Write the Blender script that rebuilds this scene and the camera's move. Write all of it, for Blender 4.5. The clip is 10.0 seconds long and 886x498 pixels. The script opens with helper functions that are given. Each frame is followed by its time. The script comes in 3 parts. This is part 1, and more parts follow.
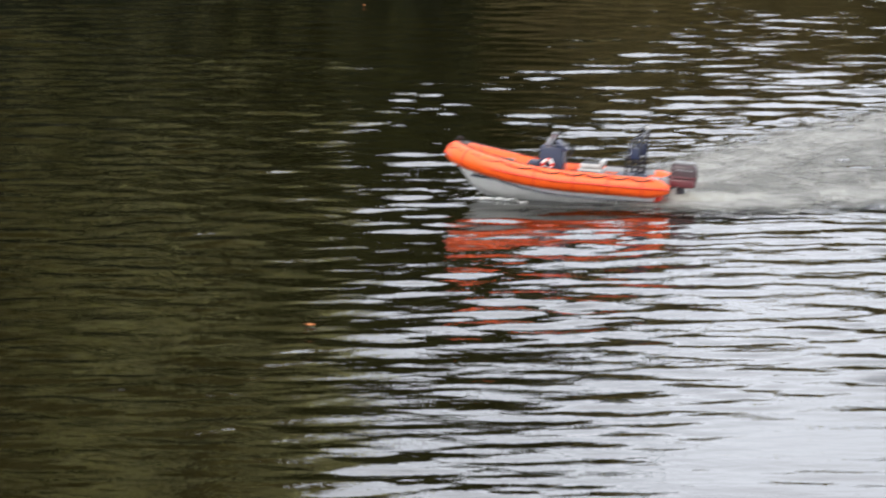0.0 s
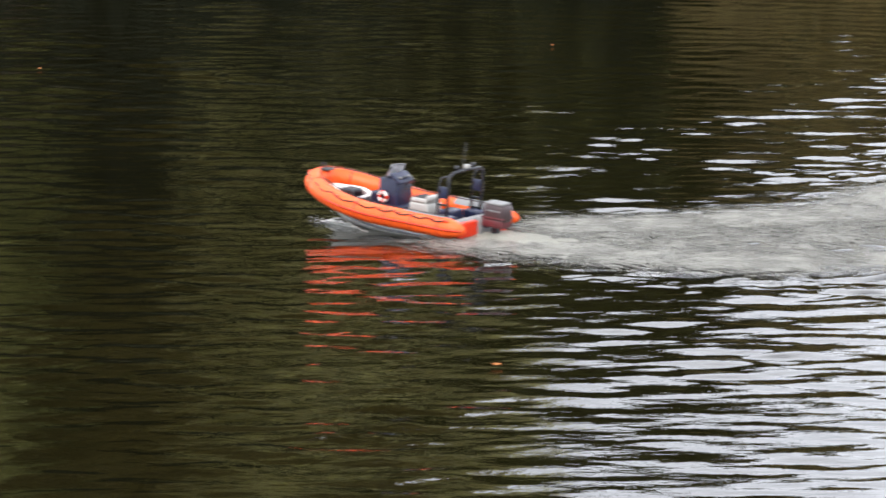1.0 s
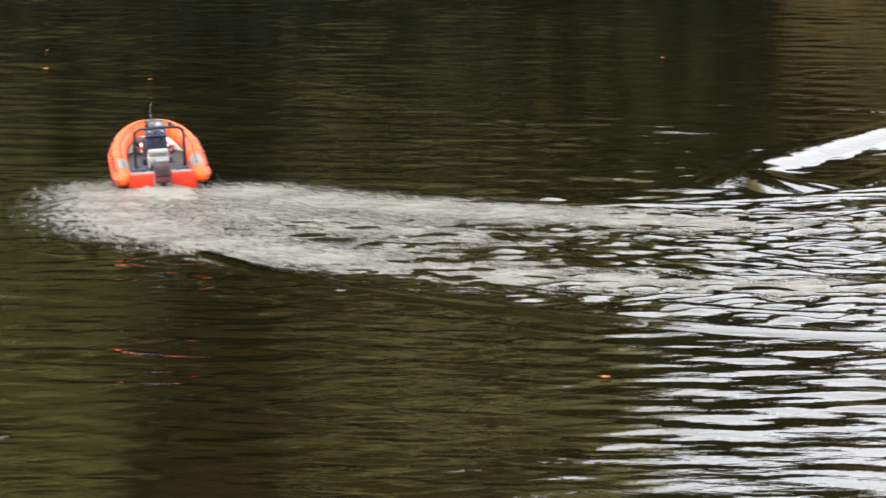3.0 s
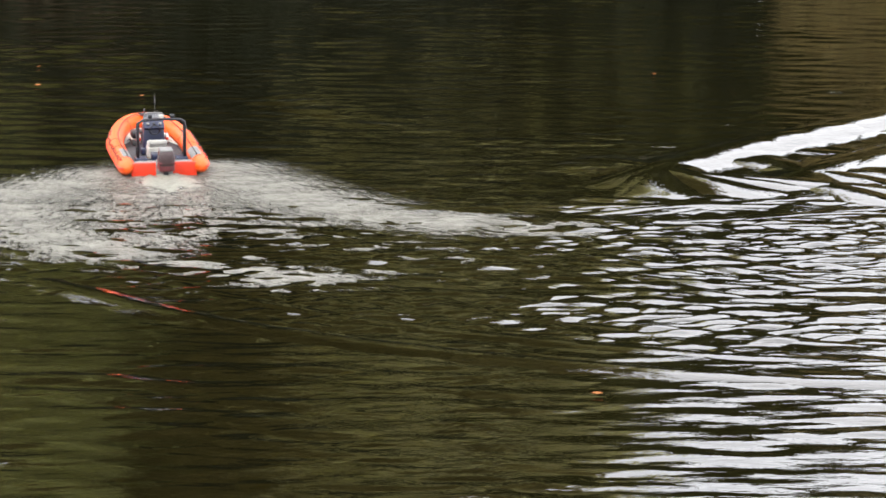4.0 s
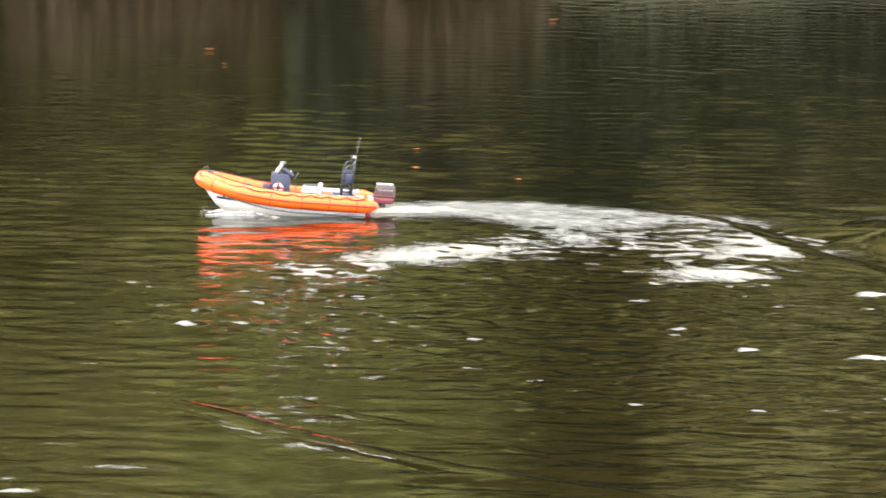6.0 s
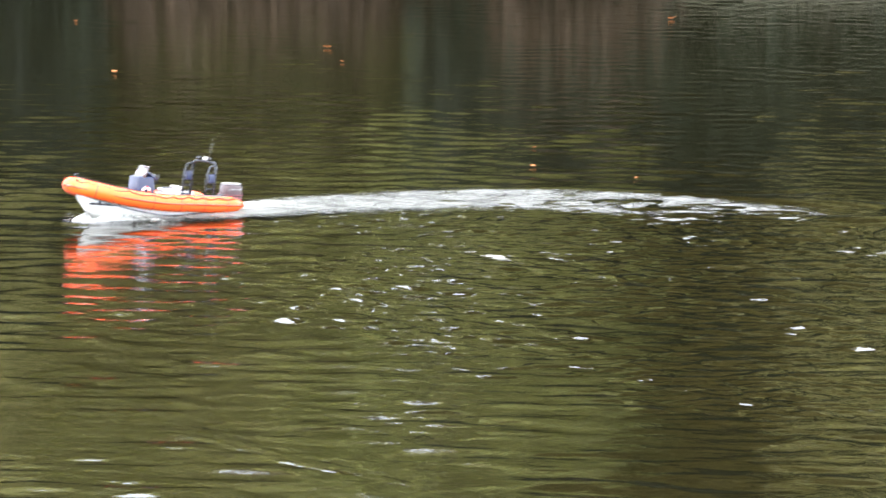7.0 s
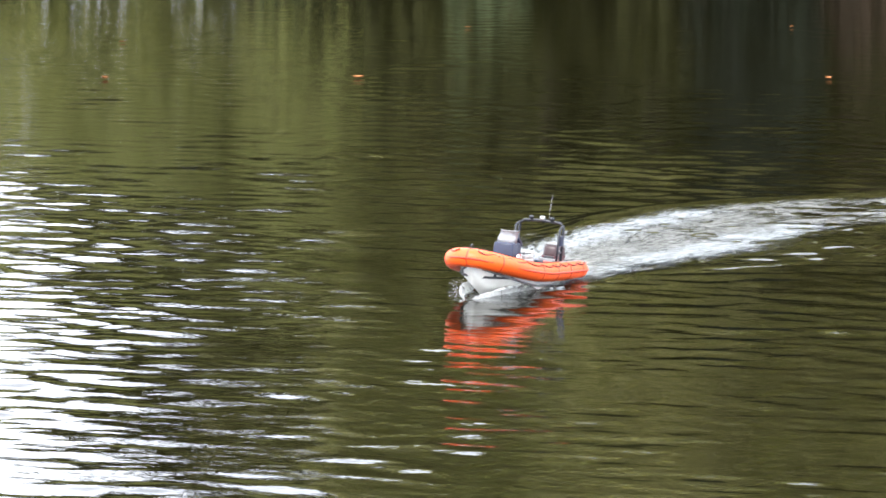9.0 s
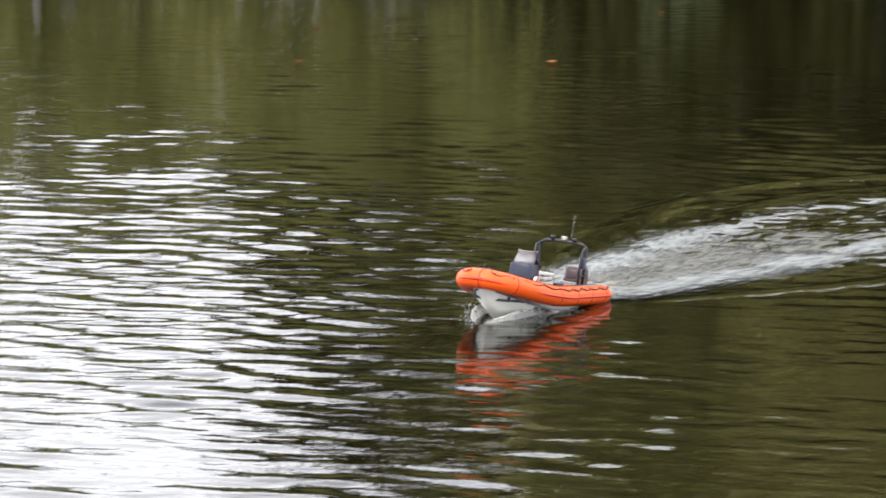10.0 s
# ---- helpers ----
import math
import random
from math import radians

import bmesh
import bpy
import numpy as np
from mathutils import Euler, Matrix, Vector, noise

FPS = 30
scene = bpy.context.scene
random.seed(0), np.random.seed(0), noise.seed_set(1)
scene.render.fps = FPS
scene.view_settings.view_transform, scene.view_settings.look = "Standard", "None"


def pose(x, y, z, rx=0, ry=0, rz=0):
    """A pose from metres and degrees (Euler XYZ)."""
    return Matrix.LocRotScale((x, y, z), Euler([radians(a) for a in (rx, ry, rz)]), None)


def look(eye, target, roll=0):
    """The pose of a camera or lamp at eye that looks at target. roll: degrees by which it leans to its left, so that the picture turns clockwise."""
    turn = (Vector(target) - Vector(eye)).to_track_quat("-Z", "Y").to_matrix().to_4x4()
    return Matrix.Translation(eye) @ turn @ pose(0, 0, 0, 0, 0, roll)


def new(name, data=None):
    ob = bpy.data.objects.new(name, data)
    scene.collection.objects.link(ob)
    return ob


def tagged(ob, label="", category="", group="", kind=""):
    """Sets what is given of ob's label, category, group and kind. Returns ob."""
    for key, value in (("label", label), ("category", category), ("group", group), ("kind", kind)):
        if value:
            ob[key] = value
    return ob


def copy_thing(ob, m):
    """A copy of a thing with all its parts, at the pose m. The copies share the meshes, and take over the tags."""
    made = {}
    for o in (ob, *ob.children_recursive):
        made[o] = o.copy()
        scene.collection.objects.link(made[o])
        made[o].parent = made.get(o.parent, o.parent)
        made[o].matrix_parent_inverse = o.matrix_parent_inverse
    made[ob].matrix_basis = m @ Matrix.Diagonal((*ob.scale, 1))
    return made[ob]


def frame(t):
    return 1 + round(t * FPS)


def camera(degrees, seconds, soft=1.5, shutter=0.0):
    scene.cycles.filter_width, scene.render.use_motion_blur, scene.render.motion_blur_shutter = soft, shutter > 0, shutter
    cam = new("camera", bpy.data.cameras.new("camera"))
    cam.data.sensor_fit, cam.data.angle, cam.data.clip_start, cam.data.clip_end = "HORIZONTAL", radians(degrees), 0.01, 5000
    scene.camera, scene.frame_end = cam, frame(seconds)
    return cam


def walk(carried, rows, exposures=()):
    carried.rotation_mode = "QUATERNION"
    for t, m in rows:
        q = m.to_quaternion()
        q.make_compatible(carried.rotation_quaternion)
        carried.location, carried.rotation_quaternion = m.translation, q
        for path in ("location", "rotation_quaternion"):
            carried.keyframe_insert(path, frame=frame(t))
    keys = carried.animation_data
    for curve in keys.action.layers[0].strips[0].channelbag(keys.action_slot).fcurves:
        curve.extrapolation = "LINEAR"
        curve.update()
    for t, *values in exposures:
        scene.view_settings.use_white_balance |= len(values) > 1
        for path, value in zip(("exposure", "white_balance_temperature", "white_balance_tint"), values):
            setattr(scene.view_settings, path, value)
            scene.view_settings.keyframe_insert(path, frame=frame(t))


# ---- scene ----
# ---- camera ----
EYE = (0.0, 0.0, 2.514)
# seconds, pan to the right in degrees, tilt down in degrees
PAN = [(0, 1.772, 9.228), (0.5, 1.030, 8.688), (1, -0.727, 8.702), (1.5, 0.371, 8.269), (2, -2.073, 7.628), (2.5, -2.619, 8.428), (3, -2.180, 8.544), (3.2, -1.923, 8.409),
       (4.3, -2.105, 8.291), (4.5, -1.923, 8.245), (5, -1.976, 7.992), (5.2, -2.444, 7.593), (5.4, -3.312, 7.430), (5.5, -4.061, 7.407), (5.6, -4.893, 7.430), (5.8, -6.076, 7.331),
       (6, -7.069, 7.213), (6.2, -7.904, 7.364), (7.3, -9.279, 7.067), (7.5, -10.412, 6.913), (8, -13.679, 6.893), (8.5, -16.427, 6.693), (9, -18.062, 7.166), (9.5, -19.077, 7.005), (10, -20.617, 7.364)]
cam = camera(11.652, 10.0, soft=1.6, shutter=0.4)


def aim(pan, tilt):
    a, b = radians(pan), radians(tilt)
    d = Vector((math.sin(a) * math.cos(b), math.cos(a) * math.cos(b), -math.sin(b)))
    return look(EYE, Vector(EYE) + d * 10)


walk(cam, [(t, aim(a, b)) for t, a, b in PAN],
     exposures=[(0, -0.1, 6450, 10), (1.0, 0.03, 6500, 10), (1.5, 0.1, 6550, 10), (2.5, 0.25, 6750, 10), (4.5, 0.25, 6850, 10), (5.5, 0.38, 6950, 10),
                (6.0, 1.32, 7000, 10), (6.3, 1.45, 6800, 10), (7.3, 1.7, 6000, 9), (8.2, 1.88, 5650, 8), (8.6, 1.5, 5900, 8), (9.0, 0.88, 6300, 9),
                (9.5, 0.32, 6600, 10), (10.0, 0.1, 6750, 10)])

# ---- world and sun ----
SUN_EL, SUN_AZ = 42.0, 205.0         # degrees up; degrees to the right of straight ahead
world = bpy.data.worlds.new("world")
scene.world = world
world.use_nodes = True
wn, wl = world.node_tree.nodes, world.node_tree.links
sky = wn.new("ShaderNodeTexSky")
sky.sky_type = "NISHITA"
sky.sun_disc = False
sky.sun_elevation, sky.sun_rotation = radians(SUN_EL), radians(SUN_AZ)
sky.dust_density, sky.air_density, sky.ozone_density = 2.0, 1.0, 1.0
# a broken sheet of bright cloud over the whole sky
cloud, cover, veil, sky_co = wn.new("ShaderNodeTexNoise"), wn.new("ShaderNodeMapRange"), wn.new("ShaderNodeMixRGB"), wn.new("ShaderNodeTexCoord")
cloud.inputs["Scale"].default_value, cloud.inputs["Detail"].default_value = 3.5, 5
cover.inputs[1].default_value, cover.inputs[2].default_value, cover.inputs[3].default_value, cover.inputs[4].default_value = 0.30, 0.62, 0.45, 1.0
veil.inputs[2].default_value = (25.5, 26.2, 28.2, 1)
wl.new(sky_co.outputs["Generated"], cloud.inputs["Vector"])
wl.new(cloud.outputs[0], cover.inputs[0])
wl.new(cover.outputs[0], veil.inputs[0])
wl.new(sky.outputs[0], veil.inputs[1])
wl.new(veil.outputs[0], wn["Background"].inputs[0])
wn["Background"].inputs[1].default_value = 0.12

sun_data = bpy.data.lights.new("sun", "SUN")
sun_data.energy, sun_data.angle, sun_data.color = 1.8, radians(10), (1.0, 0.94, 0.84)
sun = new("sun", sun_data)
sa, se = radians(SUN_AZ), radians(SUN_EL)
sun.matrix_world = look((math.sin(sa) * math.cos(se) * 60, math.cos(sa) * math.cos(se) * 60, math.sin(se) * 60), (0, 0, 0))


# ---- materials ----
def material(name, colour, rough=0.5, metal=0.0, spread=0.25, grain=30.0, stain=3.0, bump=0.0, ior=1.45, alpha=1.0, space="Object"):
    """A principled material whose colour varies at two scales, with fine relief."""
    m = bpy.data.materials.new(name)
    m.use_nodes = True
    n, l = m.node_tree.nodes, m.node_tree.links
    b = n["Principled BSDF"]
    co = n.new("ShaderNodeTexCoord")
    fine, wide = n.new("ShaderNodeTexNoise"), n.new("ShaderNodeTexNoise")
    for tex, s in ((fine, grain), (wide, stain)):
        tex.inputs["Scale"].default_value = s
        tex.inputs["Detail"].default_value = 4
        l.new(co.outputs[space], tex.inputs["Vector"])
    add = n.new("ShaderNodeMath")
    add.operation = "MULTIPLY_ADD"
    add.inputs[1].default_value = 0.5
    half = n.new("ShaderNodeMath")
    half.operation = "MULTIPLY"
    half.inputs[1].default_value = 0.5
    l.new(wide.outputs[0], half.inputs[0])
    l.new(fine.outputs[0], add.inputs[0])
    l.new(half.outputs[0], add.inputs[2])
    ramp = n.new("ShaderNodeValToRGB")
    ramp.color_ramp.elements[0].position, ramp.color_ramp.elements[1].position = 0.3, 0.7
    ramp.color_ramp.elements[0].color = (*[c * (1 - spread) for c in colour], 1)
    ramp.color_ramp.elements[1].color = (*[min(1, c * (1 + spread)) for c in colour], 1)
    l.new(add.outputs[0], ramp.inputs[0])
    l.new(ramp.outputs[0], b.inputs["Base Color"])
    b.inputs["Roughness"].default_value, b.inputs["Metallic"].default_value, b.inputs["IOR"].default_value = rough, metal, ior
    if bump:
        bn = n.new("ShaderNodeBump")
        bn.inputs["Strength"].default_value, bn.inputs["Distance"].default_value = 1.0, bump
        l.new(fine.outputs[0], bn.inputs["Height"])
        l.new(bn.outputs[0], b.inputs["Normal"])
    return m


def water_material(name, colour, rough, ripples, spread=0.3, grain=1.1, stain=0.12):
    """Murky water: the colour of its silt below a clear skin, with small ripples (scale, stretch, height) as relief."""
    m = material(name, colour, rough, 0.0, spread, grain, stain, ior=1.33)
    n, l = m.node_tree.nodes, m.node_tree.links
    co, b = n.new("ShaderNodeTexCoord"), n["Principled BSDF"]
    last = None
    for scale, stretch, height in ripples:
        mp, tex, bn = n.new("ShaderNodeMapping"), n.new("ShaderNodeTexNoise"), n.new("ShaderNodeBump")
        mp.inputs["Scale"].default_value = (scale / stretch, scale, scale)
        mp.inputs["Rotation"].default_value = (0, 0, radians(random.uniform(-10, 10)))
        tex.inputs["Detail"].default_value = 2
        l.new(co.outputs["Object"], mp.inputs["Vector"])
        l.new(mp.outputs[0], tex.inputs["Vector"])
        bn.inputs["Strength"].default_value, bn.inputs["Distance"].default_value = 1.0, height
        l.new(tex.outputs[0], bn.inputs["Height"])
        if last:
            l.new(last.outputs[0], bn.inputs["Normal"])
        last = bn
    l.new(last.outputs[0], b.inputs["Normal"])
    return m


WATER = water_material("pond_water", (0.0042, 0.0037, 0.0012), 0.015, [(3.0, 2.6, 0.0016), (9.0, 1.6, 0.0005)])


def foam_material(thick, wide=0.88, colour=(0.205, 0.20, 0.175)):
    """Churned, aerated water that thins out towards the rim of a patch."""
    m = water_material("churned_water", colour, 0.30, [(15.0, 2.0, 0.016), (48.0, 1.5, 0.006)], 0.6, 32.0, 9.0)
    n, l = m.node_tree.nodes, m.node_tree.links
    co, mp, ln = n.new("ShaderNodeTexCoord"), n.new("ShaderNodeMapping"), n.new("ShaderNodeVectorMath")
    mp.inputs["Scale"].default_value = (2.55, 1.98 / wide, 0.0)
    ln.operation = "LENGTH"
    l.new(co.outputs["Object"], mp.inputs["Vector"])
    l.new(mp.outputs[0], ln.inputs[0])
    fall = n.new("ShaderNodeMapRange")
    fall.inputs[1].default_value, fall.inputs[2].default_value, fall.inputs[3].default_value, fall.inputs[4].default_value = 0.20, 1.0, thick, -0.45
    l.new(ln.outputs["Value"], fall.inputs[0])
    total = fall.outputs[0]
    for scale, stretch, weight in ((8.0, 3.5, 3.0), (34.0, 2.6, 3.2)):
        m2, tex, mul = n.new("ShaderNodeMapping"), n.new("ShaderNodeTexNoise"), n.new("ShaderNodeMath")
        m2.inputs["Scale"].default_value = (scale / stretch, scale, scale)
        info, off = n.new("ShaderNodeObjectInfo"), n.new("ShaderNodeVectorMath")
        off.operation = "MULTIPLY_ADD"
        off.inputs[1].default_value = (40, 40, 40)
        l.new(info.outputs["Random"], off.inputs[0])
        l.new(co.outputs["Object"], off.inputs[2])
        l.new(off.outputs[0], m2.inputs["Vector"])
        l.new(m2.outputs[0], tex.inputs["Vector"])
        tex.inputs["Detail"].default_value = 3
        mul.operation = "MULTIPLY_ADD"
        mul.inputs[1].default_value = weight
        sub = n.new("ShaderNodeMath")
        sub.operation = "SUBTRACT"
        sub.inputs[1].default_value = 0.5
        l.new(tex.outputs[0], sub.inputs[0])
        l.new(sub.outputs[0], mul.inputs[0])
        l.new(total, mul.inputs[2])
        total = mul.outputs[0]
    clamp = n.new("ShaderNodeClamp")
    l.new(total, clamp.inputs[0])
    l.new(clamp.outputs[0], n["Principled BSDF"].inputs["Alpha"])
    return m


FOAM, THIN_FOAM, TRAIL_FOAM, WHITE_FOAM = foam_material(1.25), foam_material(0.80), foam_material(0.75, 0.46, (0.17, 0.17, 0.155)), foam_material(1.0, 0.46, (0.27, 0.285, 0.285))
WASH = water_material("boiling_water", (0.30, 0.295, 0.25), 0.28, [(20.0, 1.5, 0.014), (60.0, 1.3, 0.006)], 0.45)


def spray_material():
    """Thin ragged white water."""
    m = material("white_spray", (0.86, 0.87, 0.85), 0.5, 0, 0.15, 60, 12, 0.004)
    n, l = m.node_tree.nodes, m.node_tree.links
    co, tex, mr = n.new("ShaderNodeTexCoord"), n.new("ShaderNodeTexNoise"), n.new("ShaderNodeMapRange")
    tex.inputs["Scale"].default_value, tex.inputs["Detail"].default_value = 45, 4
    mr.inputs[1].default_value, mr.inputs[2].default_value = 0.24, 0.46
    l.new(co.outputs["Object"], tex.inputs["Vector"])
    l.new(tex.outputs[0], mr.inputs[0])
    l.new(mr.outputs[0], n["Principled BSDF"].inputs["Alpha"])
    return m


SPRAY = spray_material()
ORANGE = material("orange_rubber_fabric", (0.86, 0.105, 0.012), 0.42, 0, 0.10, 60, 6, 0.0006)
RED = material("red_orange_panel", (0.62, 0.035, 0.010), 0.35, 0, 0.12, 40, 6, 0.0003)
HULL = material("white_grey_hull", (0.78, 0.77, 0.72), 0.30, 0, 0.12, 30, 5, 0.0003)
DARK = material("dark_grey_deck", (0.045, 0.045, 0.05), 0.7, 0, 0.3, 80, 8, 0.0006)
NAVY = material("navy_blue_paint", (0.012, 0.017, 0.045), 0.32, 0, 0.25, 50, 10, 0.0003)
BLACK = material("black_plastic", (0.012, 0.013, 0.018), 0.38, 0, 0.3, 60, 8, 0.0003)
GREY = material("grey_rubber", (0.20, 0.20, 0.20), 0.6, 0, 0.2, 60, 8, 0.0004)
PALE = material("pale_grey_plastic", (0.36, 0.36, 0.34), 0.45, 0, 0.2, 60, 10, 0.0004)
WHITE = material("white_plastic", (0.78, 0.77, 0.73), 0.4, 0, 0.08, 60, 10, 0.0002)
MAROON = material("maroon_cowling", (0.10, 0.022, 0.026), 0.3, 0, 0.2, 50, 8, 0.0002)
MOTOR = material("motor_paint", (0.040, 0.022, 0.024), 0.35, 0, 0.25, 50, 8, 0.0002)
GLASS = material("tinted_windscreen", (0.42, 0.43, 0.45), 0.12, 0, 0.1, 20, 5)
ROPE = material("dark_rope", (0.035, 0.022, 0.02), 0.8, 0, 0.3, 300, 30, 0.0004)
GRASS = material("bank_grass", (0.036, 0.034, 0.016), 0.85, 0, 0.55, 6, 0.4, 0.03)
BARK = material("bark", (0.055, 0.043, 0.030), 0.9, 0, 0.4, 18, 3, 0.02)


def leaf_material(name, colour, spread=0.5, through_light=0.0):
    """Leaves that vary from clump to clump; through_light: the share of light that shines through them."""
    m = material(name, colour, 0.6, 0, spread, 4, 0.6)
    n, l = m.node_tree.nodes, m.node_tree.links
    geo, mix = n.new("ShaderNodeNewGeometry"), n.new("ShaderNodeHueSaturation")
    mr = n.new("ShaderNodeMapRange")
    mr.inputs[3].default_value, mr.inputs[4].default_value = 0.5, 1.5
    l.new(geo.outputs["Random Per Island"], mr.inputs[0])
    l.new(mr.outputs[0], mix.inputs["Value"])
    b = n["Principled BSDF"]
    b.inputs["Specular IOR Level"].default_value = 0.15
    src = b.inputs["Base Color"].links[0].from_socket
    l.new(src, mix.inputs["Color"])
    l.new(mix.outputs[0], b.inputs["Base Color"])
    if through_light:
        tr, sh, bright = n.new("ShaderNodeBsdfTranslucent"), n.new("ShaderNodeMixShader"), n.new("ShaderNodeHueSaturation")
        bright.inputs["Value"].default_value, bright.inputs["Saturation"].default_value = 3.3, 0.95
        l.new(mix.outputs[0], bright.inputs["Color"])
        l.new(bright.outputs[0], tr.inputs["Color"])
        sh.inputs[0].default_value = through_light
        l.new(b.outputs[0], sh.inputs[1])
        l.new(tr.outputs[0], sh.inputs[2])
        l.new(sh.outputs[0], n["Material Output"].inputs["Surface"])
    return m


LEAF = {
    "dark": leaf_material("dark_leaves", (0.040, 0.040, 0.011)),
    "olive": leaf_material("olive_leaves", (0.205, 0.196, 0.092), 0.5, 0.65),
    "bronze": leaf_material("bronze_green_leaves", (0.108, 0.092, 0.033), 0.5, 0.65),
    # needles of the yew bush; on thickets and undergrowth the darkness stands for shade
    "yew": leaf_material("yew_and_shade_leaves", (0.014, 0.018, 0.010)),
    "willow": leaf_material("yellow_green_leaves", (0.165, 0.168, 0.060), 0.5, 0.4),
    "pale": leaf_material("pale_green_leaves", (0.095, 0.115, 0.052)),
    "rust": leaf_material("rusty_leaves", (0.052, 0.035, 0.022)),
    "brown": leaf_material("brown_autumn_leaves", (0.155, 0.125, 0.055), 0.5, 0.5),
    "fallen": leaf_material("fallen_leaf", (0.42, 0.17, 0.06), 0.3),
}


# ---- builders ----
def mesh_object(name, bm, mat, smooth=True):
    me = bpy.data.meshes.new(name)
    bm.normal_update()
    bm.to_mesh(me)
    bm.free()
    if smooth:
        me.polygons.foreach_set("use_smooth", [True] * len(me.polygons))
    me.materials.append(mat)
    return new(name, me)


def part(name, bm, mat, parent, label="", smooth=True):
    ob = mesh_object(name, bm, mat, smooth)
    ob.parent = parent
    return tagged(ob, label)


def thing(name, label, category, group=""):
    return tagged(new(name), label, category, group)


def tube(points, radii, sides=10, closed=False, bm=None):
    """A round tube along points; radii: one or one for each point."""
    bm = bm or bmesh.new()
    pts = [Vector(p) for p in points]
    if isinstance(radii, (int, float)):
        radii = [radii] * len(pts)
    rings, up = [], None
    for i, p in enumerate(pts):
        a, b = pts[max(i - 1, 0)], pts[min(i + 1, len(pts) - 1)]
        if closed:
            a, b = pts[i - 1], pts[(i + 1) % len(pts)]
        d = (b - a).normalized()
        if up is None:
            up = Vector((0, 0, 1)) if abs(d.z) < 0.9 else Vector((1, 0, 0))
        side = d.cross(up).normalized()
        up = side.cross(d).normalized()
        rings.append([bm.verts.new(p + radii[i] * (math.cos(k * math.tau / sides) * side + math.sin(k * math.tau / sides) * up)) for k in range(sides)])
    for i in range(len(rings) - (0 if closed else 1)):
        r, s = rings[i], rings[(i + 1) % len(rings)]
        for k in range(sides):
            bm.faces.new((r[k], r[(k + 1) % sides], s[(k + 1) % sides], s[k]))
    if not closed:
        bm.faces.new(rings[0][::-1])
        bm.faces.new(rings[-1])
    return bm


def box(size, centre=(0, 0, 0), bevel=0.004, turn=None, bm=None, taper=1.0):
    """A bevelled box; taper: how much narrower its top is."""
    bm = bm or bmesh.new()
    vs = bmesh.ops.create_cube(bm, size=1.0)["verts"]
    for v in vs:
        k = taper if v.co.z > 0 else 1.0
        v.co = Vector((v.co.x * size[0] * k, v.co.y * size[1] * k, v.co.z * size[2]))
    if bevel:
        es = list({e for v in vs for e in v.link_edges})
        vs = list({v for f in bmesh.ops.bevel(bm, geom=es, offset=bevel, segments=2, affect="EDGES", profile=0.6)["faces"] for v in f.verts} | {v for v in vs if v.is_valid})
    for v in vs:
        v.co = (turn @ v.co if turn else v.co) + Vector(centre)
    return bm


# ---- water and ground ----
SHORE = 42.5


def lines(*spans):
    """Grid lines from (start, end, first step, last step) spans."""
    out = []
    for a, b, s, e in spans:
        x = a
        while x < b - 1e-6:
            out.append(x)
            x += s + (e - s) * (x - a) / (b - a)
    return np.array(out + [spans[-1][1]])


def grid_object(name, xs, ys, zs, mat):
    gx, gy = np.meshgrid(xs, ys)
    co = np.stack([gx, gy, zs(gx, gy)], -1).reshape(-1, 3)
    w, h = len(xs), len(ys)
    i = (np.arange(h - 1)[:, None] * w + np.arange(w - 1)[None]).ravel()
    quads = np.stack([i, i + 1, i + w + 1, i + w], -1)
    me = bpy.data.meshes.new(name)
    me.vertices.add(len(co))
    me.vertices.foreach_set("co", co.ravel())
    me.loops.add(quads.size)
    me.loops.foreach_set("vertex_index", quads.ravel())
    me.polygons.add(len(quads))
    me.polygons.foreach_set("loop_start", np.arange(len(quads)) * 4)
    me.polygons.foreach_set("use_smooth", np.ones(len(quads), bool))
    me.update(calc_edges=True)
    me.materials.append(mat)
    return new(name, me)


def waves(x, y):
    """Wind ripples with long crests, which run towards the near bank."""
    rng = np.random.RandomState(7)
    z = np.zeros_like(x)
    for k in range(90):
        wave = 0.075 * (5.0 ** rng.rand())
        turn = rng.normal(0.06, 0.26 + 0.044 / wave)
        kx, ky = math.sin(turn) * math.tau / wave, math.cos(turn) * math.tau / wave
        z += 0.0086 * wave / math.tau * np.sin(kx * x + ky * y + rng.rand() * math.tau)
    gust = 0.80 + 0.28 * np.sin(x * 0.55 + 1.0 + 0.4 * np.sin(y * 0.3)) * np.sin(y * 0.42 + 0.6)
    gust = gust + 0.42 * np.sin(x * 3.1 + 0.8 * np.sin(y * 1.7)) * np.sin(y * 2.3 + 0.9 * np.sin(x * 1.3 + 2.0)) + 0.25 * np.sin(x * 5.7 - y * 1.1) * np.sin(y * 4.9 + 1.5)
    gust = gust * (1 - 0.32 * np.clip((y - 21) / 5, 0, 1) * np.clip((-x - 3) / 3, 0, 1))     # calmer under the trees
    edge = np.clip((x + 24) / 4, 0, 1) * np.clip((13 - x) / 4, 0, 1) * np.clip((y - 5) / 2, 0, 1) * np.clip((46 - y) / 4, 0, 1)
    return z * gust * edge


water = grid_object("water", lines((-600, -24, 80, 8), (-24, -14, 0.35, 0.08), (-14, 5, 0.045, 0.045), (5, 14, 0.08, 1), (14, 600, 5, 80)),
                    lines((-6, 6, 1.0, 0.3), (6, 11, 0.2, 0.02), (11, 17, 0.018, 0.022), (17, 24, 0.022, 0.034), (24, 50, 0.035, 0.22), (50, 60, 2, 2)), waves, WATER)
tagged(water, "murky olive brown pond water with wind ripples", "water", kind="structure")


